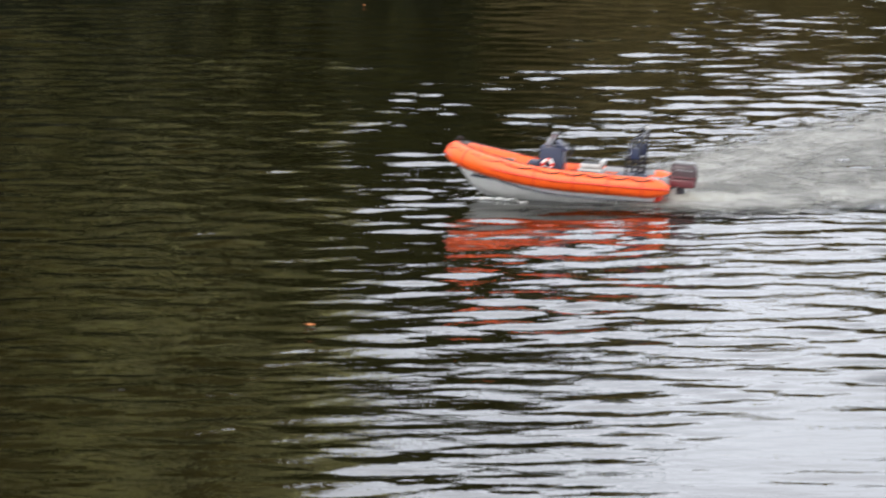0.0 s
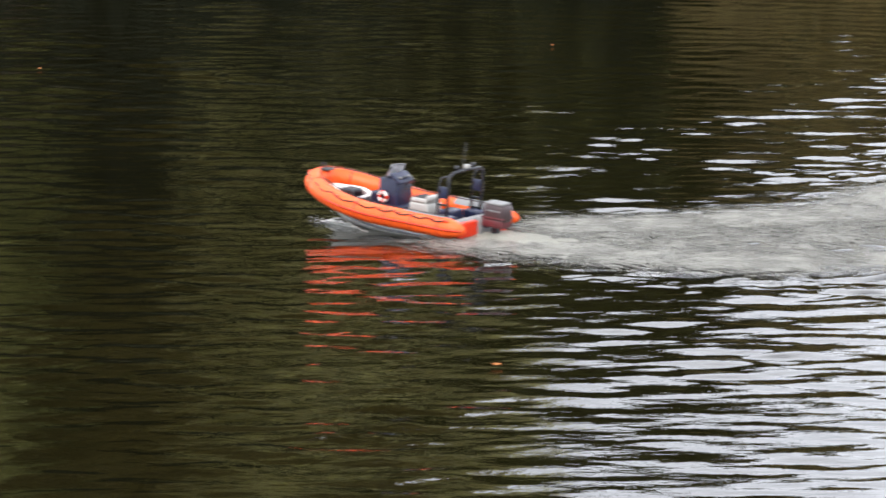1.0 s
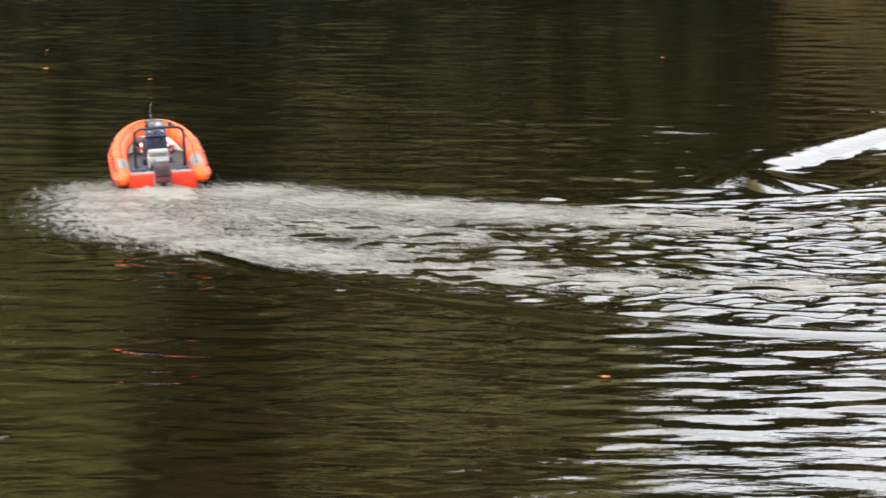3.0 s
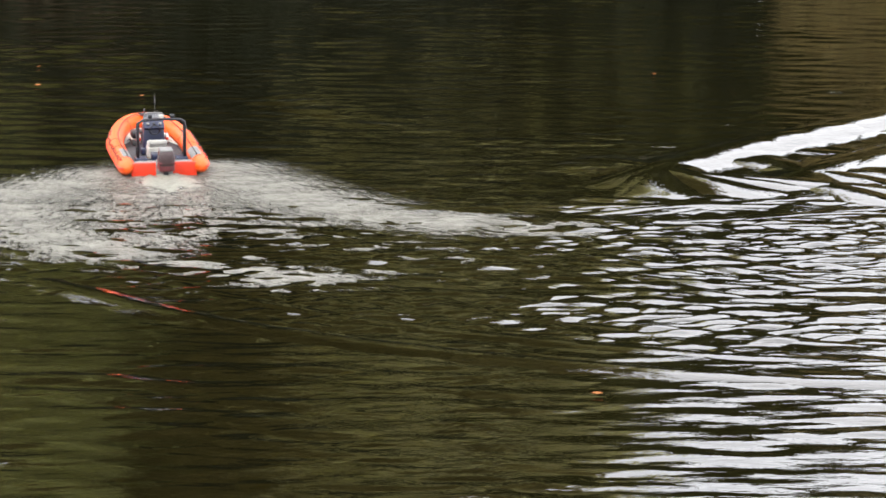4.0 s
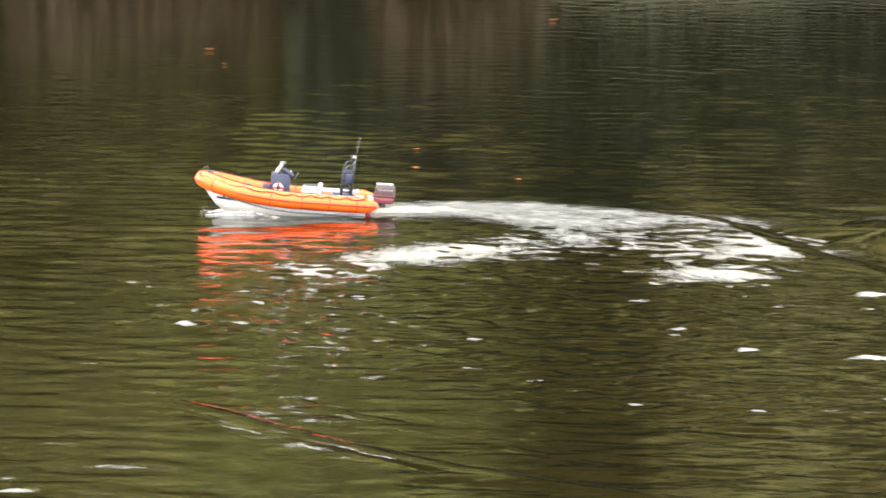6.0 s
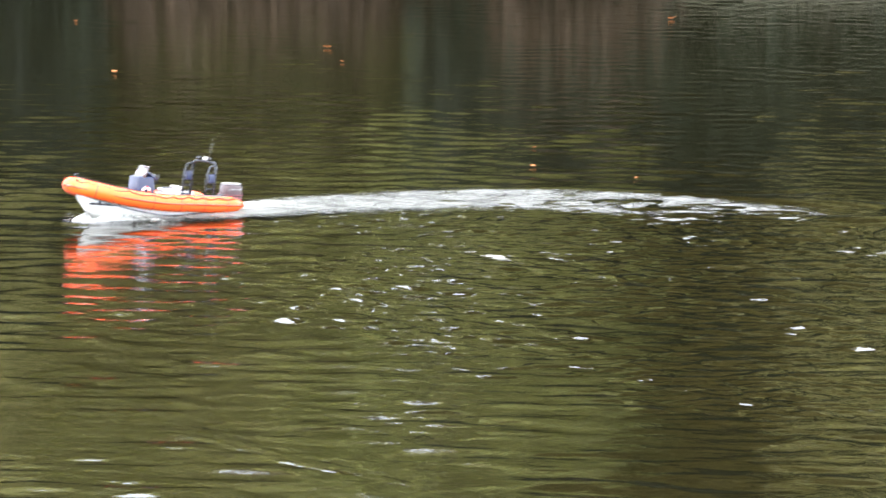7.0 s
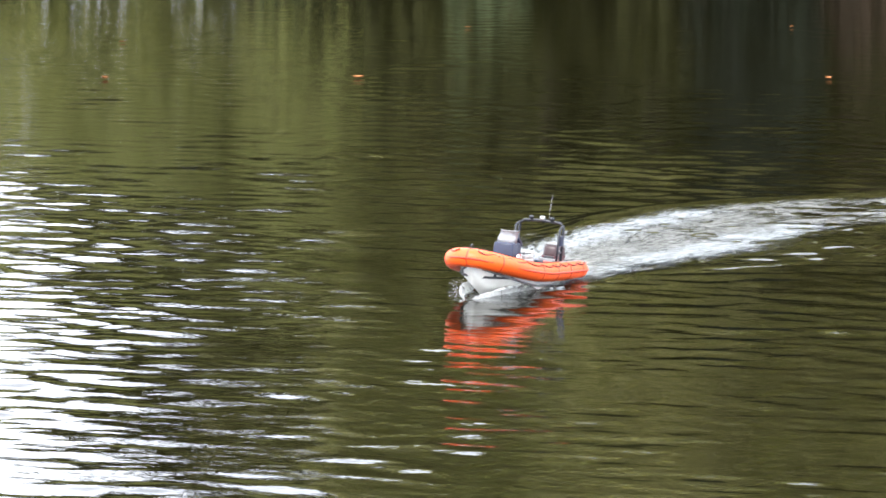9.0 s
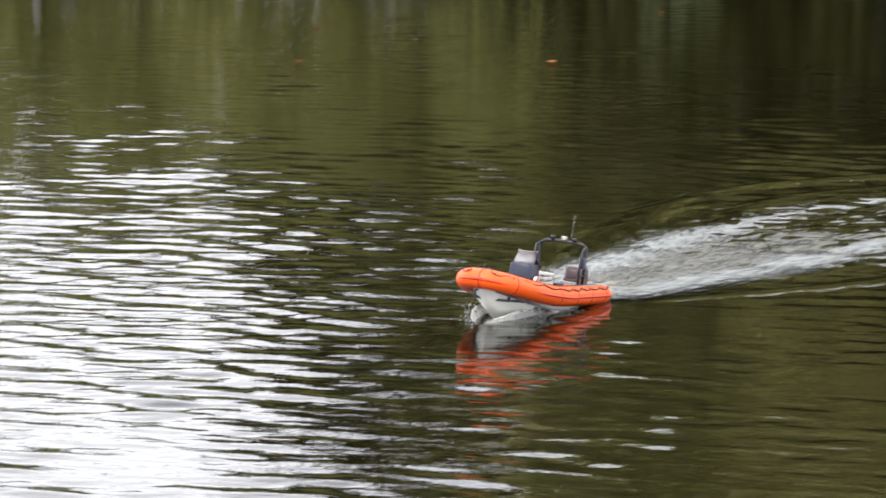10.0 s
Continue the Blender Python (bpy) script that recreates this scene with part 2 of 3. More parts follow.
def land(x, y):
    """The basin of the pond with a near bank, a far bank and rising ground behind it."""
    near = np.clip((3.0 - y) / 3.5, 0, 1)
    far = np.clip((y - (SHORE - 1.2 + 0.5 * np.sin(x * 0.35) + 0.35 * np.sin(x * 0.9 + 1))) / 4.0, 0, 1)
    z = -1.2 + 1.95 * (near * near * (3 - 2 * near)) + 1.75 * (far * far * (3 - 2 * far))
    z += np.clip((y - 50) / 60, 0, 1) * 1.5
    return z + 0.05 * np.sin(x * 1.7 + y) * np.sin(y * 1.3 - x * 0.4)


ground = grid_object("ground", lines((-900, -60, 120, 6), (-60, 40, 1.2, 1.2), (40, 900, 6, 120)),
                     lines((-900, -8, 120, 4), (-8, 5, 0.4, 0.4), (5, 38, 3, 1), (38, 56, 0.4, 1), (56, 900, 2, 120)), land, GRASS)
tagged(ground, "grassy pond banks and muddy pond bed", "ground", kind="structure")


# ---- plants of the far bank ----
def leaf_cloud(rng, lobes, count, size, drop=0.0, droop=1.0):
    """Many small leaf clumps, thick near the surfaces of uneven lobes (centre, radii); drop: how far strands hang."""
    lobes = [(np.array(c), np.array(r)) for c, r in lobes]
    weight = np.array([r[0] * r[1] + r[0] * r[2] for _, r in lobes])
    pick = rng.choice(len(lobes), count, p=weight / weight.sum())
    d = rng.normal(size=(count, 3))
    d /= np.linalg.norm(d, axis=1, keepdims=True)
    rad = rng.rand(count) ** 0.4
    c = np.array([lobes[i][0] for i in pick]) + d * rad[:, None] * np.array([lobes[i][1] for i in pick])
    c[:, 2] -= drop * rng.rand(count) ** 2
    u, v = rng.normal(size=(2, count, 3))
    u /= np.linalg.norm(u, axis=1, keepdims=True)
    v -= (v * u).sum(1, keepdims=True) * u
    v /= np.linalg.norm(v, axis=1, keepdims=True)
    s = size * (0.5 + rng.rand(count))[:, None]
    n = np.cross(u, v)
    co = np.stack([c - u * s, c + v * s * 0.6 + n * s * 0.2, c + u * s, c - v * s * 0.6 + n * s * 0.2], 1)
    co[:, :, 2] = c[:, None, 2] + (co[:, :, 2] - c[:, None, 2]) * droop
    me = bpy.data.meshes.new("crown")
    me.from_pydata(co.reshape(-1, 3).tolist(), [], np.arange(count * 4).reshape(-1, 4).tolist())
    return me


def tree(seed, height, spread, leaf, label, base=0.26, count=9000, size=0.24, trunk_r=0.16, name="tree", drop=0.0):
    """A tapered trunk with limbs and a crown of leaf clumps in uneven lobes."""
    rng = np.random.RandomState(seed)
    top = tagged(new(name), label, "tree")
    bm = bmesh.new()
    lean = rng.normal(0, 0.05, 2)
    path = [Vector((lean[0] * z + 0.1 * math.sin(z + seed), lean[1] * z + 0.1 * math.cos(z * 1.2), z)) for z in np.linspace(-0.4, height * 0.86, 9)]
    tube(path, [trunk_r * (1 - 0.10 * i) for i in range(9)], 8, bm=bm)
    lobes = []
    for k in range(13):
        f = base + (0.95 - base) * (k + rng.rand()) / 13
        root = path[min(8, int(f * 9))]
        a = k * 2.4 + rng.rand()
        reach = spread * (0.45 + 0.55 * math.sin(math.pi * min(1, (f - base) / (1 - base) * 0.9 + 0.1))) * (0.7 + 0.5 * rng.rand())
        tip = Vector((root.x + math.cos(a) * reach * 0.75, root.y + math.sin(a) * reach * 0.75, f * height + 0.08 * height))
        mid = (root + tip) / 2 + Vector((0, 0, 0.2))
        tube([root, mid, tip], [trunk_r * 0.4, trunk_r * 0.25, 0.02], 6, bm=bm)
        lobes.append((tip, (spread * 0.42 * (0.7 + 0.6 * rng.rand()), spread * 0.42 * (0.7 + 0.6 * rng.rand()), height * 0.105 * (0.7 + 0.6 * rng.rand()))))
    part("trunk", bm, BARK, top)
    me = leaf_cloud(rng, lobes, count, size, drop)
    me.materials.append(LEAF[leaf])
    crown = new("crown", me)
    crown.parent = top
    return top


def shrub(seed, width, height, leaf, label, count=2200, size=0.09, name="shrub", lobes=8, category="shrub"):
    """A bush of several stems with an uneven crown down to the ground."""
    rng = np.random.RandomState(seed)
    top = tagged(new(name), label, category)
    bm, parts = bmesh.new(), []
    for k in range(lobes):
        x, y = rng.uniform(-0.36, 0.36) * width, rng.uniform(-0.3, 0.3) * width
        z = height * rng.uniform(0.3, 0.72)
        tube([(x * 0.3, y * 0.3, -0.3), (x * 0.7, y * 0.7, z * 0.6), (x, y, z)], [0.035, 0.025, 0.01], 5, bm=bm)
        parts.append(((x, y, z), (width * rng.uniform(0.14, 0.25), width * rng.uniform(0.14, 0.25), height * rng.uniform(0.22, 0.32))))
        parts.append(((x * 1.1, y * 1.1, height * 0.2), (width * 0.2, width * 0.2, height * 0.24)))
    part("stems", bm, BARK, top)
    me = leaf_cloud(rng, parts, count, size)
    me.materials.append(LEAF[leaf])
    crown = new("crown", me)
    crown.parent = top
    return top


def place(pan, dist):
    """A spot on the far bank, by its direction from the near bank and distance."""
    a = radians(pan)
    return math.tan(a) * dist, dist


def stand(ob, pan, dist, turn=0):
    x, y = place(pan, dist)
    ob.location = (x, y, float(land(np.array([x]), np.array([y]))[0]))
    ob.rotation_euler = (0, 0, radians(turn))
    return ob


def copy_at(ob, pan, dist, turn, scale=1.0):
    x, y = place(pan, dist)
    c = copy_thing(ob, pose(x, y, float(land(np.array([x]), np.array([y]))[0]), 0, 0, turn))
    c.scale = (scale, scale, scale)
    return c


def far_bank():
    dense = [tree(11, 18, 3.4, "bronze", "tall bronze green leafy tree on the far bank"),
             tree(13, 19, 3.6, "bronze", "tall bronze green leafy tree with a broad crown")]
    airy = [tree(12, 9.0, 2.7, "olive", "thinly leaved olive green tree on the far bank", 0.2, 3300, 0.18),
            tree(14, 8.2, 2.6, "willow", "thinly leaved yellow green tree", 0.2, 3000, 0.18)]
    rng = np.random.RandomState(3)
    used = set()

    def plant(ob, pan, d, scale):
        if ob.name in used:
            copy_at(ob, pan, d, rng.uniform(0, 360), scale)
        else:
            used.add(ob.name)
            stand(ob, pan, d, rng.uniform(0, 360))

    k = 0
    for pan in np.arange(-17.6, -4.0, 1.3):
        for row in (0, 1):
            if row == 0 and -11.9 < pan < -10.3:      # a gap in the canopy
                continue
            kinds = airy if pan < -7.5 else dense
            plant(kinds[(k + k // 2) % 2], pan + row * 0.8 + rng.uniform(-0.3, 0.3), (47 if pan < -7.5 else 51.5) + row * 5 + rng.uniform(-1, 1), rng.uniform(0.85, 1.1) * (1.3 if pan < -12.5 else 1.0))
            k += 1
    plant(airy[0], -1.2, 47, 0.9)
    plant(dense[0], -6.7, 51, 1.0)
    plant(dense[1], -6.0, 54, 1.0)
    for i, (pan, d, size) in enumerate(((-5.2, 51, 1.0), (-4.5, 51, 0.95), (-3.4, 50, 0.7), (-2.5, 50.5, 0.6))):
        plant(dense[i % 2], pan, d, size)
    plant(airy[1], -19.4, 48, 0.8)
    # the shade below the tall crowns is put into the thickets' dark leaf colours
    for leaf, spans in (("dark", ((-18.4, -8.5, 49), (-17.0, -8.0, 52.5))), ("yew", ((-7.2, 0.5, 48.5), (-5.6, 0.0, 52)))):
        hedge = shrub(36, 5.0, 5.2, leaf, "dense thicket under the tall trees, leaves coloured dark for shade", 7000, 0.15, "thicket", 12, "thicket")
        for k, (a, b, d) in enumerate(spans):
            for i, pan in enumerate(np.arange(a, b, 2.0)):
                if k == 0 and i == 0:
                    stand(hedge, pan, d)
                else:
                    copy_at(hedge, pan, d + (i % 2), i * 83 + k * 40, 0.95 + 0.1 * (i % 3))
    low = tree(21, 4.7, 2.0, "dark", "low dark green tree on the far bank", 0.08, 3600, 0.16, 0.10)
    stand(low, 2.4, 47.5)
    for pan, d, size in ((-0.2, 47, 1.25), (1.1, 46.5, 1.3), (2.0, 47, 1.2), (0.5, 50, 1.4), (2.4, 49, 1.1), (2.9, 48, 1.0), (3.0, 46.2, 0.95)):
        copy_at(low, pan, d, pan * 77, size)
    brown = tree(22, 4.5, 2.2, "brown", "low brown autumn tree on the far bank", 0.06, 3800, 0.16, 0.10)
    stand(brown, 3.5, 46.5)
    for pan, d, size in ((4.8, 47, 0.92), (6.3, 46.5, 0.9), (8.0, 47, 0.88), (9.8, 47, 0.95), (11.5, 48, 1.0), (13.2, 47, 1.0), (5.5, 50, 0.95), (7.2, 50, 0.95)):
        copy_at(brown, pan, d, pan * 77, size)
    yew = shrub(31, 1.7, 3.1, "yew", "dark clipped yew bush at the water's edge", 5200, 0.07, "yew_bush", 12)
    stand(yew, -13.97, 44.2)
    rust = shrub(32, 2.6, 1.0, "rust", "low rusty brown autumn shrub on the bank", 2400, 0.07)
    stand(rust, -11.7, 44.0)
    copy_at(rust, -9.6, 44.2, 70, 0.9)
    copy_at(rust, -7.0, 44.4, 150, 1.0)
    pale = shrub(33, 0.9, 1.9, "pale", "slender pale green sapling on the bank", 1300, 0.07)
    stand(pale, -17.5, 44.0)
    copy_at(pale, -19.9, 44.3, 80, 0.9)
    willow = shrub(34, 3.8, 3.5, "willow", "yellow green bush in daylight on the bank", 3600, 0.09)
    stand(willow, -21.0, 44.8)
    for pan, d, s in ((-19.4, 45.6, 0.7), (-22.3, 46, 0.95), (-23.9, 45, 0.9), (-25.4, 46, 1.05), (-26.9, 45, 0.95), (-28.4, 46, 1.0), (-30.0, 45, 1.0), (-31.6, 46, 1.0), (-33.2, 46, 1.0), (-35, 46, 1.0)):
        copy_at(willow, pan, d, pan * 31, s)
    for k, pan in enumerate(np.arange(-21.8, -36, -2.1)):
        copy_at(low, pan, 49 + k % 2, k * 70, 0.83 + 0.07 * (k % 3))
    copy_at(low, -20.4, 48, 20, 1.3)
    copy_at(low, -19.4, 50, 120, 2.0)
    # dark and yew undergrowth has shade put into its leaf colour; brown is autumn leaves
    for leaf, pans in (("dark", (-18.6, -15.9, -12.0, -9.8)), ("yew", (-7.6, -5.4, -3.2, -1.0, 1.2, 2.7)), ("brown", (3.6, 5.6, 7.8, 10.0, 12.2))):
        under = shrub(35, 3.4, 2.2, leaf, "brown autumn undergrowth at the water's edge" if leaf == "brown" else "green undergrowth at the water's edge, leaves coloured dark for shade", 3600, 0.10, "undergrowth", 8, "undergrowth")
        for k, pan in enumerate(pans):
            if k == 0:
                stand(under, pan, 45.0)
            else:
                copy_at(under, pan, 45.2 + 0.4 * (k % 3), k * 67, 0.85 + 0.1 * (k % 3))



far_bank()

# ---- the boat ----
LEN, HALF, RAD = 0.90, 0.168, 0.040     # tube length, half the width between tube centres, tube radius


def sheer(x):
    """Height of the tube's centre along the boat."""
    k = max(0.0, (x + 0.05) / 0.46)
    return 0.085 + 0.062 * k ** 1.8


def tube_line(side_steps=14, bow_steps=26):
    """The U of the tube from the port stern round the bow to the starboard stern."""
    pts = []
    for i in range(side_steps):
        x = -0.45 + (0.02 + 0.45) * i / side_steps
        pts.append((x, HALF))
    for i in range(bow_steps + 1):
        a = math.pi * i / bow_steps
        c, s = math.cos(a), math.sin(a)
        pts.append((0.02 + 0.39 * abs(s) ** 0.96, HALF * math.copysign(abs(c) ** 0.84, c)))
    pts += [(x, -y) for x, y in pts[:side_steps][::-1]]
    return [Vector((x, y, sheer(x))) for x, y in pts]


def tube_radius(x):
    tail = min(1.0, max(0.0, (x + 0.452) / 0.085))
    return RAD * (0.35 + 0.65 * math.sin(tail * math.pi / 2))


def hull_mesh():
    """A deep V hull with a chine, from the stem to the transom."""
    bm, rows = bmesh.new(), []
    for i in range(17):
        f = i / 16
        x = -0.40 + 0.795 * f
        k = max(0.0, (f - 0.45) / 0.55)
        half = 0.142 * (1 - k ** 3.6)
        top = sheer(x) - 0.012
        chine_z = 0.012 + 0.085 * k ** 1.7
        keel_z = -0.045 + 0.135 * k ** 5
        row = []
        for y, z in ((half + 0.012, top), (half, chine_z + 0.02), (half * 0.90, chine_z), (half * 0.45, (chine_z + keel_z) / 2 - 0.002), (0, keel_z)):
            row.append((y, z))
        pts = [(y, z) for y, z in row] + [(-y, z) for y, z in row[-2::-1]]
        rows.append([bm.verts.new((x, y, z)) for y, z in pts])
    for a, b in zip(rows, rows[1:]):
        for k in range(len(a) - 1):
            bm.faces.new((a[k], b[k], b[k + 1], a[k + 1]))
    bm.faces.new(rows[0])
    return bm


def ring_mesh(radius, thick, start=0.0, end=1.0, steps=20):
    pts = [(radius * math.cos(math.tau * (start + (end - start) * i / steps)), 0, radius * math.sin(math.tau * (start + (end - start) * i / steps))) for i in range(steps + 1)]
    return tube(pts, thick, 8)


def plate(outline, thick, bm=None):
    """A flat plate of an outline of (x, y) points, thick downwards from z 0."""
    bm = bm or bmesh.new()
    up = [bm.verts.new((x, y, 0)) for x, y in outline]
    low = [bm.verts.new((x, y, -thick)) for x, y in outline]
    bm.faces.new(up)
    bm.faces.new(low[::-1])
    for i in range(len(up)):
        j = (i + 1) % len(up)
        bm.faces.new((up[i], low[i], low[j], up[j]))
    return bm


def build_boat():
    b = thing("inflatable_boat", "orange model rigid inflatable boat with white hull and navy console", "boat")
    line = tube_line()
    part("tube", tube(line, [tube_radius(p.x) for p in line], 18), ORANGE, b, "bright orange inflated tube with conical ends")
    # seams round the tube
    for i in list(range(3, 17, 4)) + [22, 27, 32] + list(range(38, len(line) - 2, 4)):
        d = (line[i + 1] - line[i - 1]).normalized()
        a, c = line[i] - d * 0.003, line[i] + d * 0.003
        part("seam_band", tube([a, c], [tube_radius(line[i].x) + 0.0012] * 2, 18), RED, b)
    part("hull", hull_mesh(), HULL, b, "white grey deep V hull")
    # spray rail along each side
    for s in (1, -1):
        part("spray_rail", tube([(x, s * (0.003 + 0.142 * (1 - max(0.0, (x + 0.042) / 0.437) ** 3.6)), 0.026 + 0.085 * max(0.0, (x + 0.042) / 0.437) ** 1.7) for x in np.linspace(-0.4, 0.36, 16)], 0.005, 6), GREY, b)
    # deck
    deck = plate([(-0.40, -0.148), (0.10, -0.148), (0.24, -0.115), (0.33, -0.06), (0.355, 0), (0.33, 0.06), (0.24, 0.115), (0.10, 0.148), (-0.40, 0.148)], 0.010)
    bmesh.ops.translate(deck, verts=deck.verts, vec=(0, 0, 0.070))
    part("deck", deck, DARK, b, "dark grey non-slip deck", False)
    # transom with a step for the motor
    part("transom", box((0.022, 0.295, 0.085), (-0.405, 0, 0.060), 0.004), RED, b, "orange red transom board")
    part("motor_pad", box((0.030, 0.075, 0.070), (-0.418, 0, 0.080), 0.004), GREY, b)
    part("aft_bench", box((0.045, 0.265, 0.026), (-0.365, 0, 0.088), 0.005), GREY, b, "grey bench before the transom")
    # grey wear patches on the aft tubes
    for s in (1, -1):
        bm = bmesh.new()
        rows = []
        for x in np.linspace(-0.36, -0.16, 8):
            rows.append([bm.verts.new((x, s * (HALF + (RAD + 0.0016) * math.cos(a)), sheer(x) + (RAD + 0.0016) * math.sin(a))) for a in np.linspace(math.radians(75), math.radians(150), 7)])
        for p, q in zip(rows, rows[1:]):
            for k in range(6):
                bm.faces.new((p[k], p[k + 1], q[k + 1], q[k]))
        part("wear_patch", bm, GREY, b, "grey anti-slip patch")
        # rubbing strake
        strake = [p + Vector((0, 0, 0)) for p in line if p.y * s >= -1e-6]
        outer = []
        for p in strake:
            c = Vector((min(p.x, 0.10), 0, 0))
            n = Vector((p.x - 0.10, p.y * 1.1, 0)).normalized() if p.x > 0.10 else Vector((0, s, 0))
            outer.append(p + n * (tube_radius(p.x) - 0.001))
        part("rubbing_strake", tube(outer, 0.0055, 6), RED, b)
    # life lines: a rope on the tube's shoulder with hanging loops
    for s in (1, -1):
        pts = []
        for i in range(61):
            f = i / 60
            k = 2 + f * (len(line) / 2 - 4)
            p, q = line[int(k)], line[int(k) + 1]
            c = p.lerp(q, k % 1)
            n = Vector((c.x - 0.10, c.y * 1.1, 0)).normalized() if c.x > 0.10 else Vector((0, 1, 0))
            a = radians(58 - 20 * abs(math.sin(f * math.pi * 9)) ** 0.7)
            v = c + (RAD + 0.003) * (n * math.cos(a) + Vector((0, 0, math.sin(a))))
            pts.append(Vector((v.x, v.y * s, v.z)))
        part("life_line", tube(pts, 0.0028, 5), ROPE, b, "dark looped life line")
        for f in range(10):
            k = 2 + f / 9 * (len(line) / 2 - 4)
            c = line[int(k)]
            n = Vector((c.x - 0.10, c.y * 1.1, 0)).normalized() if c.x > 0.10 else Vector((0, 1, 0))
            v = c + (RAD + 0.001) * (n * math.cos(radians(52)) + Vector((0, 0, math.sin(radians(52)))))
            part("rope_patch", box((0.018, 0.012, 0.005), (v.x, v.y * s, v.z), 0.002), RED, b)
        # inner shoulder rope
        inner = [Vector((p.x - (0.02 if p.x > 0.2 else 0), (abs(p.y) - 0.012) * s, p.z + RAD + 0.001)) for p in line[3:len(line) // 2]]
        part("shoulder_rope", tube(inner, 0.0024, 5), ROPE, b)
    # bow: white locker round a dark hatch, with bow step and ring
    ring = [(0.255 + 0.062 * math.cos(a), 0.075 * math.sin(a) * (1 - 0.25 * math.cos(a)), 0.106 + 0.012 * math.cos(a)) for a in np.linspace(0, math.tau, 25)[:-1]]
    locker = part("bow_locker", box((0.13, 0.16, 0.030), (0.245, 0, 0.083), 0.010), DARK, b, "dark bow locker with a white rim")
    part("locker_rim", tube(ring, 0.010, 8, True), WHITE, locker)
    hatch = plate([(0.255 + 0.05 * math.cos(a), 0.07 * math.sin(a)) for a in np.linspace(0, math.tau, 17)[:-1]], 0.006)
    bmesh.ops.translate(hatch, verts=hatch.verts, vec=(0, 0, 0.104))
    part("hatch", hatch, BLACK, locker, "black hatch", False)
    part("anchor_bag", box((0.07, 0.06, 0.035), (0.205, 0.055, 0.125), 0.012), BLACK, b, "black bag in the bow")
    part("bow_ring", ring_mesh(0.012, 0.003), BLACK, b).location = (0.40, 0, sheer(0.40) + RAD + 0.008)
    part("bow_plate", box((0.05, 0.05, 0.006), (0.385, 0, sheer(0.4) + RAD - 0.001), 0.003), BLACK, b)
    # console
    console = part("console", box((0.105, 0.105, 0.135), (0.030, 0, 0.135), 0.008, taper=0.86), NAVY, b, "navy blue steering console")
    part("console_foot", box((0.135, 0.125, 0.030), (0.020, 0, 0.085), 0.006), NAVY, console)
    dash = Matrix.Rotation(radians(-35), 3, "Y")
    part("dash", box((0.060, 0.094, 0.012), (-0.006, 0, 0.205), 0.003, dash), NAVY, console, "sloping navy dashboard with dials")
    for y in (-0.028, 0.0, 0.028):
        part("dial", tube([(-0.016, y, 0.206), (-0.020, y, 0.212)], 0.007, 12), GREY if y else BLACK, console)
    part("steering_wheel", ring_mesh(0.024, 0.003), BLACK, console).matrix_basis = Matrix.Translation((-0.045, 0.0, 0.185)) @ Matrix.Rotation(radians(90), 4, "Z") @ Matrix.Rotation(radians(-25), 4, "X")
    shield = bmesh.new()
    rows = []
    for z, xo, w in ((0.196, 0.068, 0.048), (0.220, 0.056, 0.047), (0.250, 0.036, 0.042)):
        rows.append([shield.verts.new((xo - 0.024 * (abs(y) ** 3), y * w, z)) for y in np.linspace(-1, 1, 9)])
    for p, q in zip(rows, rows[1:]):
        for k in range(8):
            shield.faces.new((p[k], p[k + 1], q[k + 1], q[k]))
    bmesh.ops.solidify(shield, geom=shield.faces[:], thickness=0.003)
    part("windscreen", shield, GLASS, console, "pale grey wraparound windscreen")
    part("windscreen_rail", tube([(0.036 - 0.024 * abs(y) ** 3, y * 0.042, 0.251) for y in np.linspace(-1, 1, 9)], 0.003, 6), GREY, console)
    part("front_cushion", box((0.045, 0.09, 0.07), (0.098, 0, 0.106), 0.010), NAVY, console, "navy seat on the front of the console")
    # life ring on each side of the console: white with red quarters
    for s in (1, -1):
        lr = part("life_ring", ring_mesh(0.018, 0.0065), WHITE, console, "white life ring with red bands")
        lr.location = (0.040, s * 0.063, 0.132)
        for q in range(4):
            part("ring_band", ring_mesh(0.018, 0.0072, q / 4 - 0.05, q / 4 + 0.05, 5), RED, lr)
    # seat behind the console
    seat = part("helm_seat", box((0.095, 0.090, 0.055), (-0.125, 0, 0.100), 0.008), PALE, b, "pale grey helm seat box")
    part("seat_cushion", box((0.085, 0.085, 0.020), (-0.125, 0, 0.136), 0.008), PALE, seat, "pale grey seat cushion")
    for y in (-0.026, 0.0, 0.026):
        part("cushion_strap", box((0.070, 0.010, 0.006), (-0.125, y, 0.148), 0.002), DARK, seat)
    part("seat_back", box((0.020, 0.085, 0.022), (-0.168, 0, 0.150), 0.007), PALE, seat)
    part("rear_locker", box((0.060, 0.080, 0.045), (-0.255, 0, 0.095), 0.006), NAVY, b, "navy locker box")
    for s in (1, -1):
        part("fuel_can", box((0.075, 0.055, 0.035), (-0.300, s * 0.092, 0.093), 0.008), NAVY, b)
    # arch: two ladder legs and a top bar
    arch = part("arch", tube([(-0.315, 0.106, 0.075), (-0.322, 0.106, 0.24), (-0.325, 0.104, 0.268), (-0.327, 0.085, 0.282), (-0.327, 0, 0.286), (-0.327, -0.085, 0.282), (-0.325, -0.104, 0.268), (-0.322, -0.106, 0.24), (-0.315, -0.106, 0.075)], 0.0065, 8), BLACK, b, "black radar arch on two ladder legs")
